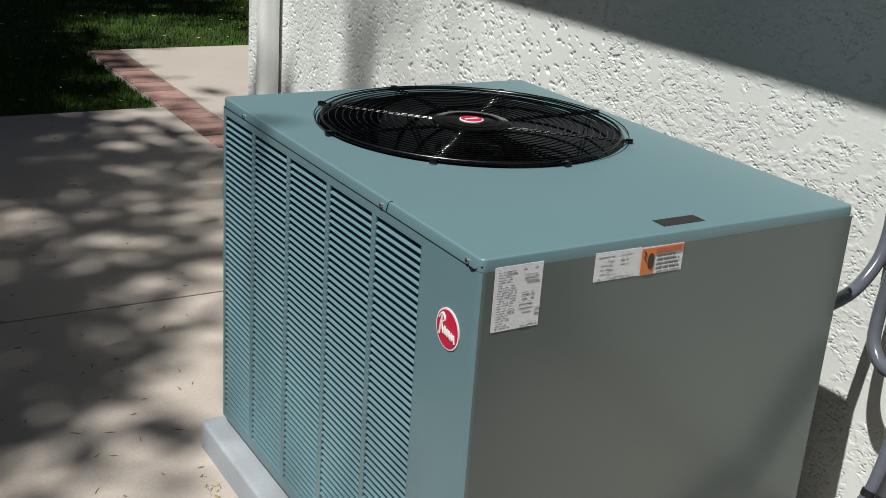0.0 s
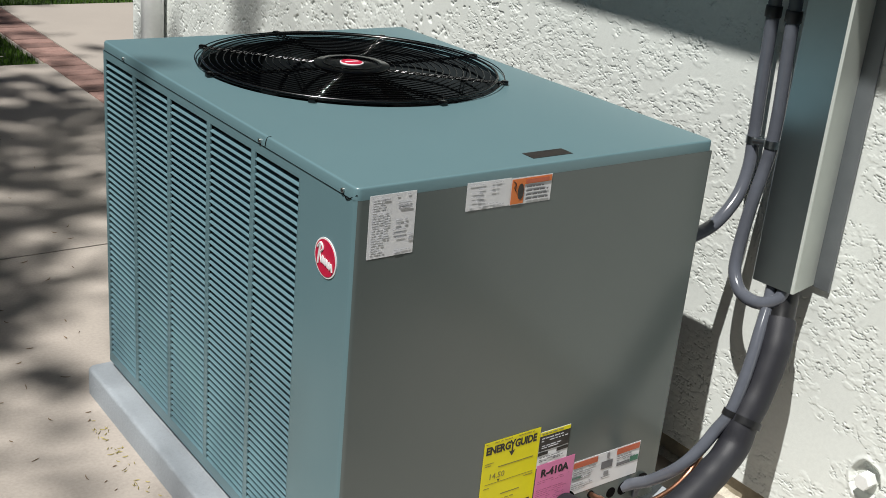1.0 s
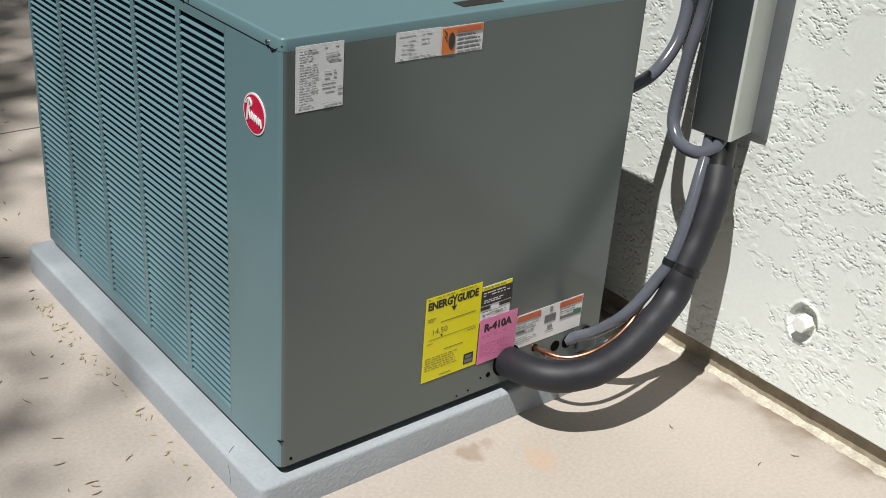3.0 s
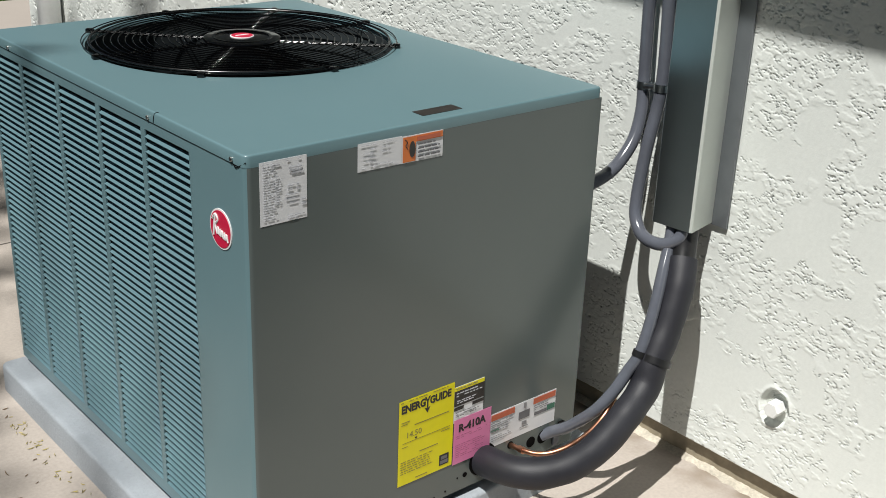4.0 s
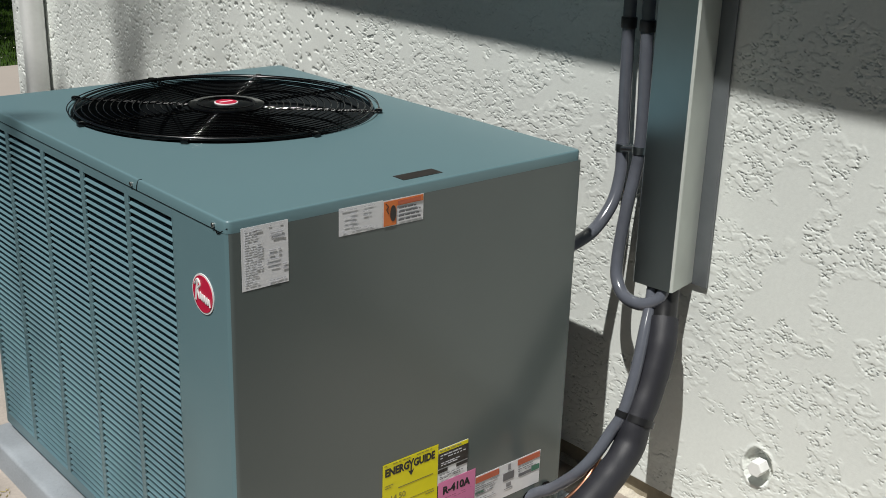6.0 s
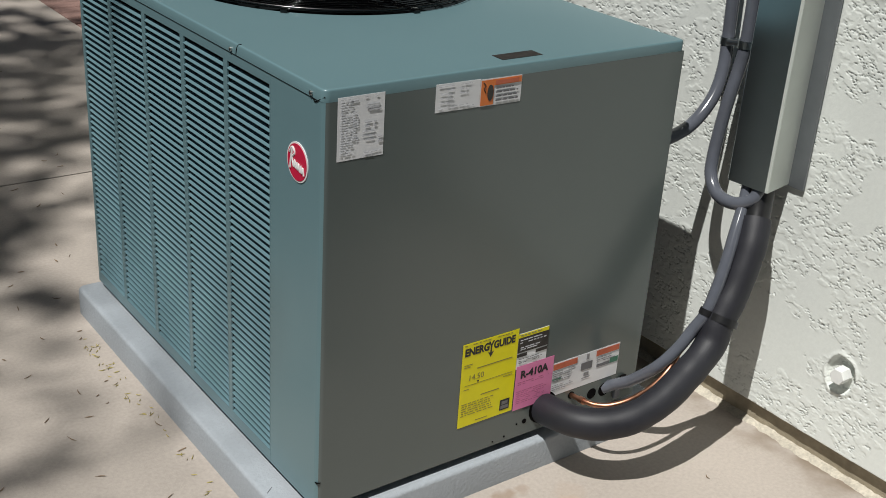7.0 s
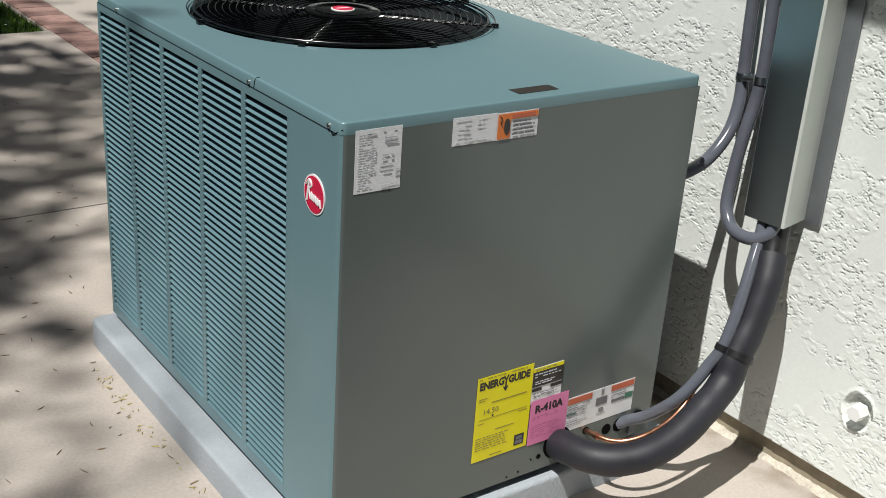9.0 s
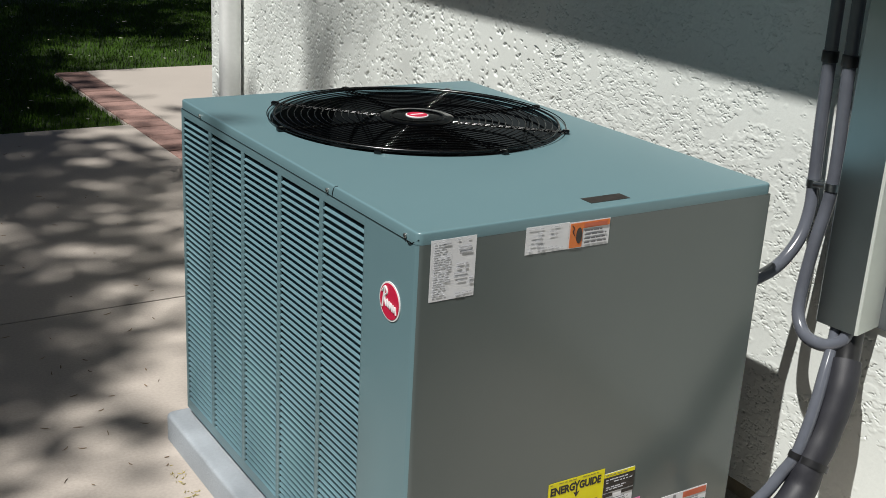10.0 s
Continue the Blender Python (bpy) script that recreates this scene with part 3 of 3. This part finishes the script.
part("arrow", prism([(-0.0016, 0.021), (-0.0016, 0.007), (-0.0072, 0.009), (0, -0.003), (0.0072, 0.009), (0.0016, 0.007), (0.0016, 0.021), (0.0070, 0.032), (0.0036, 0.032), (0.0, 0.025), (-0.0036, 0.032), (-0.0070, 0.032)], 0, 0.0004), BLACKINK, energy, smooth=False).matrix_basis = pose(0.3808, FACE - 0.0007, 0.3055, 90, 0, 0)
text_mesh("14.50", 0.0175, OLIVEINK, "lettering", energy, 0.333, 0.2625, FACE - 0.0009, 0.035)
bars([(0.322, 0.440, 0.2525, 0.2531), (0.318, 0.338, 0.2985, 0.2997), (0.318, 0.333, 0.2935, 0.2947), (0.350, 0.436, 0.2855, 0.2872), (0.418, 0.440, 0.2465, 0.2478),
      (0.320, 0.334, 0.2435, 0.2447), (0.364, 0.410, 0.222, 0.2238), (0.355, 0.385, 0.166, 0.1676)] + lines(0.316, 0.445, 0.3430, 0.004, 1, 0.0013)
     + lines(0.318, 0.410, 0.212, 0.0052, 6, 0.0013, gap=0.05), OLIVEINK, energy)
bars([(0.4155, 0.4395, 0.1685, 0.1925)], BLACKINK, energy, 0.0012, "emblem")
bars([(0.4180, 0.4370, 0.1715, 0.1790), (0.4200, 0.4350, 0.1815, 0.1885)], INK, energy, 0.0016, "emblem_bar")
part("pointer", prism([(-0.003, 0.005), (0, 0), (0.003, 0.005)], 0, 0.0004), BLACKINK, energy, smooth=False).matrix_basis = pose(0.3545, FACE - 0.0007, 0.2535, 90, 0, 0)

grey_label = film("notice_label", 0.4490, 0.5270, 0.252, 0.3320, PAPER, unit, "white, black and yellow notice label")
bars([(0.4495, 0.5265, 0.3235, 0.3315)], YELLOW, grey_label, 0.0010, "yellow_strip")
bars([(0.4495, 0.5265, 0.2895, 0.323), (0.4495, 0.474, 0.2795, 0.2865), (0.497, 0.5265, 0.2795, 0.2865)], BROWNFILM, grey_label, 0.0010, "dark_field")
bars(lines(0.454, 0.523, 0.3185, 0.0060, 2, 0.0020) + lines(0.456, 0.52, 0.3015, 0.0045, 2, 0.0020), FAINT, grey_label, 0.0016)
bars(lines(0.454, 0.522, 0.275, 0.0042, 3, 0.0012) + lines(0.453, 0.523, 0.3293, 0.004, 1, 0.0014), INK, grey_label, 0.0016)

pink = film("refrigerant_label", 0.4515, 0.5500, 0.1555, 0.2575, PINK, unit, "pink refrigerant label with black lettering", 0.0008)
text_mesh("R-410A", 0.0235, BLACKINK, "lettering", pink, 0.4640, 0.2285, FACE - 0.0011, 0.072, 0, 0.0009)
bars(lines(0.458, 0.540, 0.2195, 0.0048, 2, 0.0010) + lines(0.457, 0.542, 0.199, 0.0046, 7, 0.0009), PINKINK, pink, 0.0011)

spec = film("specification_label", 0.5505, 0.7385, 0.1575, 0.2360, PAPER, unit, "white label with orange headings and grey print")
bars([(0.552, 0.617, 0.220, 0.2335)], RUST, spec, 0.0010, "heading_bar")
bars([(0.671, 0.736, 0.220, 0.2335)], RUST, spec, 0.0010, "heading_bar")
bars([(0.630, 0.661, 0.197, 0.2145), (0.675, 0.712, 0.192, 0.199)], INK, spec, 0.0010, "grey_field")
bars([(0.713, 0.736, 0.192, 0.2045)], GREENINK, spec, 0.0010, "green_field")
bars([(0.552, 0.575, 0.193, 0.199)], GREENINK, spec, 0.0010, "green_field")
bars(lines(0.552, 0.617, 0.215, 0.0046, 3, 0.0016) + lines(0.552, 0.617, 0.200, 0.0046, 2, 0.002) + lines(0.673, 0.734, 0.2155, 0.0046, 3, 0.0016)
     + lines(0.552, 0.62, 0.183, 0.005, 3, 0.001) + [(0.643, 0.650, 0.2205, 0.2335), (0.634, 0.658, 0.176, 0.1775), (0.640, 0.653, 0.181, 0.190)], GREYPRINT, spec, 0.0012)

for x, z, r in ((0.487, 0.120, 0.0055), (0.467, 0.119, 0.002), (0.436, 0.100, 0.0022), (0.407, 0.097, 0.0020), (0.672, 0.128, 0.0125), (0.023, 0.102, 0.0030),
                (0.759, 0.143, 0.006), (0.742, 0.118, 0.003), (0.534, 0.139, 0.0365), (0.612, 0.143, 0.0085), (0.708, 0.128, 0.016)):
    part("knockout", disc(r, 0.0012, (x, -0.0002, z), "y", 20), HOLE, unit)
part("seam", box(-0.0003, 0.008, -0.0003, 0.008, 0.1458, 0.1467), HOLE, unit, smooth=False)
part("grommet", box(0.735, 0.752, -0.008, 0.0, 0.098, 0.128, 0.003), CONDUIT, unit)
part("bracket", box(0.750, 0.768, -0.010, 0.0, 0.128, 0.150, 0.003), HOLE, unit)

# ---- line set, conduits, cover ----
cover_box = thing("line_set_cover", "galvanised sheet metal line set cover fixed to the stucco wall", "cover")
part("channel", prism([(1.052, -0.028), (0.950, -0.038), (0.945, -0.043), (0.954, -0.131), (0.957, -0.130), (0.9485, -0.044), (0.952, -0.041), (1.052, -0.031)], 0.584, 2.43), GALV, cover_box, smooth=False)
part("side_web", prism([(0.954, -0.131), (0.958, -0.136), (1.043, -0.120), (1.043, -0.117), (0.960, -0.1325), (0.957, -0.130)], 0.584, 2.43), GALV_SIDE, cover_box, "pale side of the metal cover", smooth=False)
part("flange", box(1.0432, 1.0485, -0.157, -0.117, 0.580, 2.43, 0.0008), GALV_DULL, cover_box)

lineset = thing("insulated_line_set", "black foam insulated refrigerant line from the wall cover to the condenser", "refrigerant line")
HOSE = [(0.966, -0.114, 0.518), (0.938, -0.134, 0.465), (0.901, -0.144, 0.388), (0.862, -0.149, 0.324), (0.838, -0.154, 0.274), (0.776, -0.163, 0.234),
        (0.695, -0.169, 0.194), (0.627, -0.159, 0.170), (0.575, -0.132, 0.158), (0.545, -0.100, 0.154), (0.534, -0.060, 0.148), (0.534, -0.004, 0.138)]
part("insulation", tube(HOSE, 0.0322, 22, 0.01, wobble=0.05), FOAM, lineset)
part("wrapped_pipe", tube([(0.992, -0.084, 0.72), (0.992, -0.088, 0.61), (0.984, -0.101, 0.562), (0.965, -0.115, 0.516), (0.950, -0.125, 0.488)], 0.0275, 22, 0.01, wobble=0.04), TIE, lineset, "black taped pipe above the foam")
part("tape", tube([(0.869, -0.1510, 0.333), (0.862, -0.1525, 0.320)], 0.0342, 22, 0.008), TIE, lineset)
part("copper_tube", tube([(0.832, -0.122, 0.296), (0.807, -0.115, 0.264), (0.791, -0.114, 0.246), (0.768, -0.115, 0.216), (0.724, -0.117, 0.192), (0.671, -0.113, 0.176), (0.634, -0.096, 0.164), (0.614, -0.073, 0.158), (0.604, -0.045, 0.156), (0.612, 0.002, 0.143)], 0.0058, 12, 0.006), COPPER, lineset, "bare copper liquid line")
part("copper_joint", tube([(0.6035, -0.048, 0.1562), (0.6045, -0.034, 0.154)], 0.0074, 12, 0.006), COPPER, lineset)

whip = thing("power_conduit", "grey flexible conduit running along the insulated line to the condenser", "conduit")
part("conduit", tube([(0.988, -0.064, 0.63), (0.957, -0.084, 0.552), (0.921, -0.103, 0.498), (0.890, -0.119, 0.448), (0.862, -0.129, 0.394), (0.838, -0.131, 0.340), (0.818, -0.121, 0.302), (0.790, -0.113, 0.262), (0.755, -0.095, 0.218), (0.735, -0.047, 0.166), (0.722, -0.012, 0.141), (0.708, 0.004, 0.129)],
                     0.0125, 16, 0.0030, rib=0.05), CONDUIT, whip)
part("tie", tube([(0.8415, -0.1305, 0.348), (0.8365, -0.1305, 0.336)], 0.0150, 16, 0.006), TIE, whip)

upper = thing("flexible_conduit", "grey flexible conduit curving from the wall to the condenser's side", "conduit", "wall conduits")
part("conduit", tube([(1.022, 0.098, 1.80), (1.018, 0.091, 1.30), (1.016, 0.086, 1.09), (1.015, 0.080, 0.937), (1.013, 0.074, 0.841), (1.0, 0.063, 0.784), (0.97, 0.053, 0.730), (0.92, 0.051, 0.683), (0.86, 0.047, 0.664), (0.79, 0.045, 0.655)], 0.0135, 16, 0.0030, rib=0.05), CONDUIT, upper)
part("coupling", disc(0.0168, 0.024, (1.016, 0.0865, 1.105), sides=20, bevel=0.002), TIE, upper)
loop_c = thing("flexible_conduit", "grey flexible conduit looping up under the metal cover", "conduit", "wall conduits")
part("conduit", tube([(1.016, 0.044, 1.80), (1.014, 0.038, 1.30), (1.011, 0.032, 1.09), (1.008, 0.022, 0.930), (1.005, 0.020, 0.845), (1.0, 0.023, 0.794), (0.985, 0.023, 0.735), (0.975, 0.024, 0.674), (0.965, 0.022, 0.613), (0.955, 0.011, 0.572),
                      (0.945, -0.022, 0.544), (0.943, -0.069, 0.541), (0.957, -0.100, 0.556), (0.970, -0.106, 0.582), (0.982, -0.100, 0.64)], 0.0135, 16, 0.0030, rib=0.05), CONDUIT, loop_c)
part("coupling", disc(0.0168, 0.024, (1.0112, 0.0325, 1.105), sides=20, bevel=0.002), TIE, loop_c)
strap = thing("conduit_strap", "bright metal strap holding two grey conduits to the wall", "strap")
for x, y in ((1.013, 0.0735), (1.005, 0.0202)):
    bm = ring_wall(0.0142, 0.0162, 0.836, 0.852, 24)
    bmesh.ops.translate(bm, verts=bm.verts, vec=(x - FX, y - FY, 0.004 if y < 0.03 else -0.002))
    part("band", bm, GALV, strap)
part("bolt", tube([(0.997, 0.030, 0.848), (1.001, 0.062, 0.843)], 0.006, 10, 0.01), SCREW, strap)
part("clip", box(1.006, 1.05, 0.040, 0.055, 0.838, 0.850, 0.001), GALV, strap)

anchor = thing("anchor_bolt", "white painted hex anchor bolt in a recess of the stucco wall", "bolt")
part("washer", disc(0.021, 0.008, (1.070, -0.332, 0.236), "x", 28, 0.0015), WALLPAINT, anchor)
bm = disc(0.0178, 0.030, (1.046, -0.334, 0.236), "x", 6, 0.0015)
part("head", bm, DOWNSPOUT, anchor, smooth=False)

# ---- bricks, turf, litter, trees ----
me = mesh_of("brick", box(-0.0975, 0.0975, -0.047, 0.047, -0.06, 0.0, 0.004, 1), BRICK)
edging = tagged(new("brick_edging"), "weathered red brick edging course beside the concrete", "edging", kind="structure")
part("mortar", box(0.929, 1.133, 3.65, 6.05, -0.1, -0.012), CONCRETE, edging, smooth=False)
for i in range(22):
    b = new("brick", me)
    b.parent = edging
    b.location = (1.031 + rnd.uniform(-0.0026, 0.0026), 3.735 + 0.1075 * i, rnd.uniform(-0.003, 0.002))
    b.rotation_euler = (0, 0, rnd.uniform(-0.02, 0.02))


def blades(n, boxes, h0, h1, w, seed):
    rng = np.random.default_rng(seed)
    areas = np.array([(b[1] - b[0]) * (b[3] - b[2]) * b[4] for b in boxes])
    co, faces = [], []
    for b, k in zip(boxes, (n * areas / areas.sum()).astype(int)):
        x, y = rng.uniform(b[0], b[1], k), rng.uniform(b[2], b[3], k)
        a, lean, h = rng.uniform(0, 2 * np.pi, k), rng.uniform(0.1, 0.7, k), rng.uniform(h0, h1, k)
        ww = w * rng.uniform(0.7, 1.3, k)
        dx, dy = np.cos(a), np.sin(a)
        lx, ly = np.cos(a + 1.3) * lean * h, np.sin(a + 1.3) * lean * h
        z0 = np.full(k, -0.036)
        p = np.stack([np.stack([x - dx * ww, y - dy * ww, z0], -1), np.stack([x + dx * ww, y + dy * ww, z0], -1),
                      np.stack([x + dx * ww * 0.6 + lx * 0.5, y + dy * ww * 0.6 + ly * 0.5, z0 + h * 0.65], -1), np.stack([x + lx, y + ly, z0 + h], -1)], 1)
        co.append(p.reshape(-1, 3))
    co = np.concatenate(co)
    k = np.arange(len(co) // 4) * 4
    faces = np.stack([k, k + 1, k + 2, k + 3], -1)
    me = bpy.data.meshes.new("grass")
    me.from_pydata(co.tolist(), [], faces.tolist())
    me.materials.append(GRASS)
    return me


tagged(new("grass", blades(120000, ((-1.2, 0.926, 4.49, 6.07, 3), (-1.2, 3.6, 6.07, 9.5, 2), (-1.5, 6.0, 9.5, 16, 0.6)), 0.018, 0.042, 0.0032, 5)), "dense dark green shaded lawn grass", "grass", kind="stuff")


def litter(name, spots, mat, size, seed, label, z=0.0):
    """Small curled dry slivers, strewn."""
    rng = random.Random(seed)
    bm = bmesh.new()
    for x0, x1, y0, y1, n in spots:
        for _ in range(n):
            x, y, a = rng.uniform(x0, x1), rng.uniform(y0, y1), rng.uniform(0, math.pi)
            ln, w = size * rng.uniform(0.5, 1.5), size * rng.uniform(0.04, 0.11)
            bend = rng.uniform(-0.5, 0.5)
            row = []
            for k in range(5):
                s = k / 4 - 0.5
                cx, cy = x + ln * s * math.cos(a) - bend * ln * s * s * math.sin(a), y + ln * s * math.sin(a) + bend * ln * s * s * math.cos(a)
                ww = w * (1 - 3.2 * s * s)
                row.append([bm.verts.new((cx - ww * math.sin(a), cy + ww * math.cos(a), z + 0.0012 + 0.006 * s * s)), bm.verts.new((cx, cy, z + 0.003)),
                            bm.verts.new((cx + ww * math.sin(a), cy - ww * math.cos(a), z + 0.0012 + 0.006 * s * s))])
            for p, q in zip(row, row[1:]):
                for k in range(2):
                    bm.faces.new((p[k], p[k + 1], q[k + 1], q[k]))
    return tagged(part(name, bm, mat), label, "leaf litter", kind="stuff")


litter("leaf_litter", ((-0.30, -0.075, -0.1, 1.2, 26), (-0.9, -0.1, -0.2, 1.9, 28), (-0.9, 0.4, 1.2, 4.4, 90), (0.2, 1.0, -0.9, -0.08, 9)), LEAFLITTER, 0.021, 11, "dry brown leaf slivers strewn over the concrete", 0.0)
litter("leaf_litter", ((-0.105, -0.07, 0.55, 0.95, 34), (-0.10, -0.07, -0.03, 1.1, 26)), GREENLITTER, 0.013, 12, "yellow green leaf bits drifted against the pad", 0.0)
litter("fallen_petals", ((-1.2, 0.8, 4.5, 6.0, 60), (-1.2, 3.4, 6.1, 12, 260)), PETAL, 0.028, 13, "pale fallen petals and leaves on the lawn", 0.035)


def tree(target, rx, ry, height, clumps, per, leaf, seed):
    """A tall tree added outside the view; its shade falls on the ground round the target."""
    rng = random.Random(seed)
    crown = Vector((target[0] - 0.5006 * height, target[1] - 0.2075 * height, height))
    x, y = crown.x - 1.2, crown.y + 0.5
    t = thing("tree", "tall leafy tree out of view, added to cast shade", "tree", "yard trees", (x, y, -0.04))
    top = crown - Vector((x, y, 0))
    base, mid = Vector((0, 0, -0.1)), Vector((0.3 * top.x, 0.2 * top.y, 0.5 * height))
    line = curve_points([base, base.lerp(mid, 0.5), mid, top], 0.3)
    bm = bmesh.new()
    rings = []
    for i, p in enumerate(line):
        r = 0.26 * (1 - 0.85 * i / len(line))
        rings.append([bm.verts.new(p + Vector((r * math.cos(a), r * math.sin(a), 0))) for a in (2 * math.pi * k / 10 for k in range(10))])
    for a, b in zip(rings, rings[1:]):
        for k in range(10):
            bm.faces.new((a[k], a[(k + 1) % 10], b[(k + 1) % 10], b[k]))
    part("trunk", bm, BARK, t)
    co, faces = [], []
    for i in range(clumps):
        a, q = rng.uniform(0, 2 * math.pi), math.sqrt(rng.random()) * rng.choice((1.0, 1.0, 1.0, 1.1))
        tip = top + Vector((rx * q * math.cos(a), ry * q * math.sin(a), 1.3 * (1 - q * q) * rng.uniform(-0.6, 1.0)))
        if i % 9 == 0:
            start = line[int(len(line) * rng.uniform(0.6, 0.97))]
            part("limb", tube([start, start.lerp(tip, 0.5) + Vector((0, 0, 0.3)), tip], 0.03, 6, 0.4), BARK, t)
        size = rng.uniform(0.14, 0.36)
        for _ in range(int(per * (size / 0.3) ** 2)):
            c = tip + Vector((rng.gauss(0, size), rng.gauss(0, size), rng.gauss(0, size * 0.6)))
            u = Vector((rng.gauss(0, 1), rng.gauss(0, 1), rng.gauss(0, 0.5))).normalized()
            v = u.orthogonal().normalized()
            ln, w = leaf * rng.uniform(0.6, 1.3), leaf * rng.uniform(0.3, 0.5)
            k = len(co)
            co += [c - u * ln, c + v * w, c + u * ln, c - v * w]
            faces.append((k, k + 1, k + 2, k + 3))
    me = bpy.data.meshes.new("crown")
    me.from_pydata([tuple(p) for p in co], [], faces)
    me.materials.append(LEAF)
    new("crown", me).parent = t
    return t


tree((-1.1, 3.85), 2.0, 1.35, 11.0, 84, 80, 0.10, 21)
tree((-1.60, 2.00), 1.40, 0.46, 10.5, 58, 90, 0.10, 25)
tree((-1.95, 6.80), 2.75, 2.7, 11.5, 360, 85, 0.13, 22)
tree((2.0, 11.2), 4.4, 3.6, 12.0, 270, 85, 0.14, 23)
# Two unseen trees, added only to darken ground and cut its bounced light.
tree((-1.1, -3.55), 4.0, 2.5, 11.0, 420, 85, 0.13, 24)
tree((-5.0, 0.2), 3.4, 3.4, 11.5, 330, 85, 0.13, 26)
tree((-1.05, 0.60), 0.75, 0.90, 11.0, 26, 28, 0.05, 27)
tree((1.44, 2.88), 0.14, 0.60, 15.2, 10, 24, 0.05, 28)
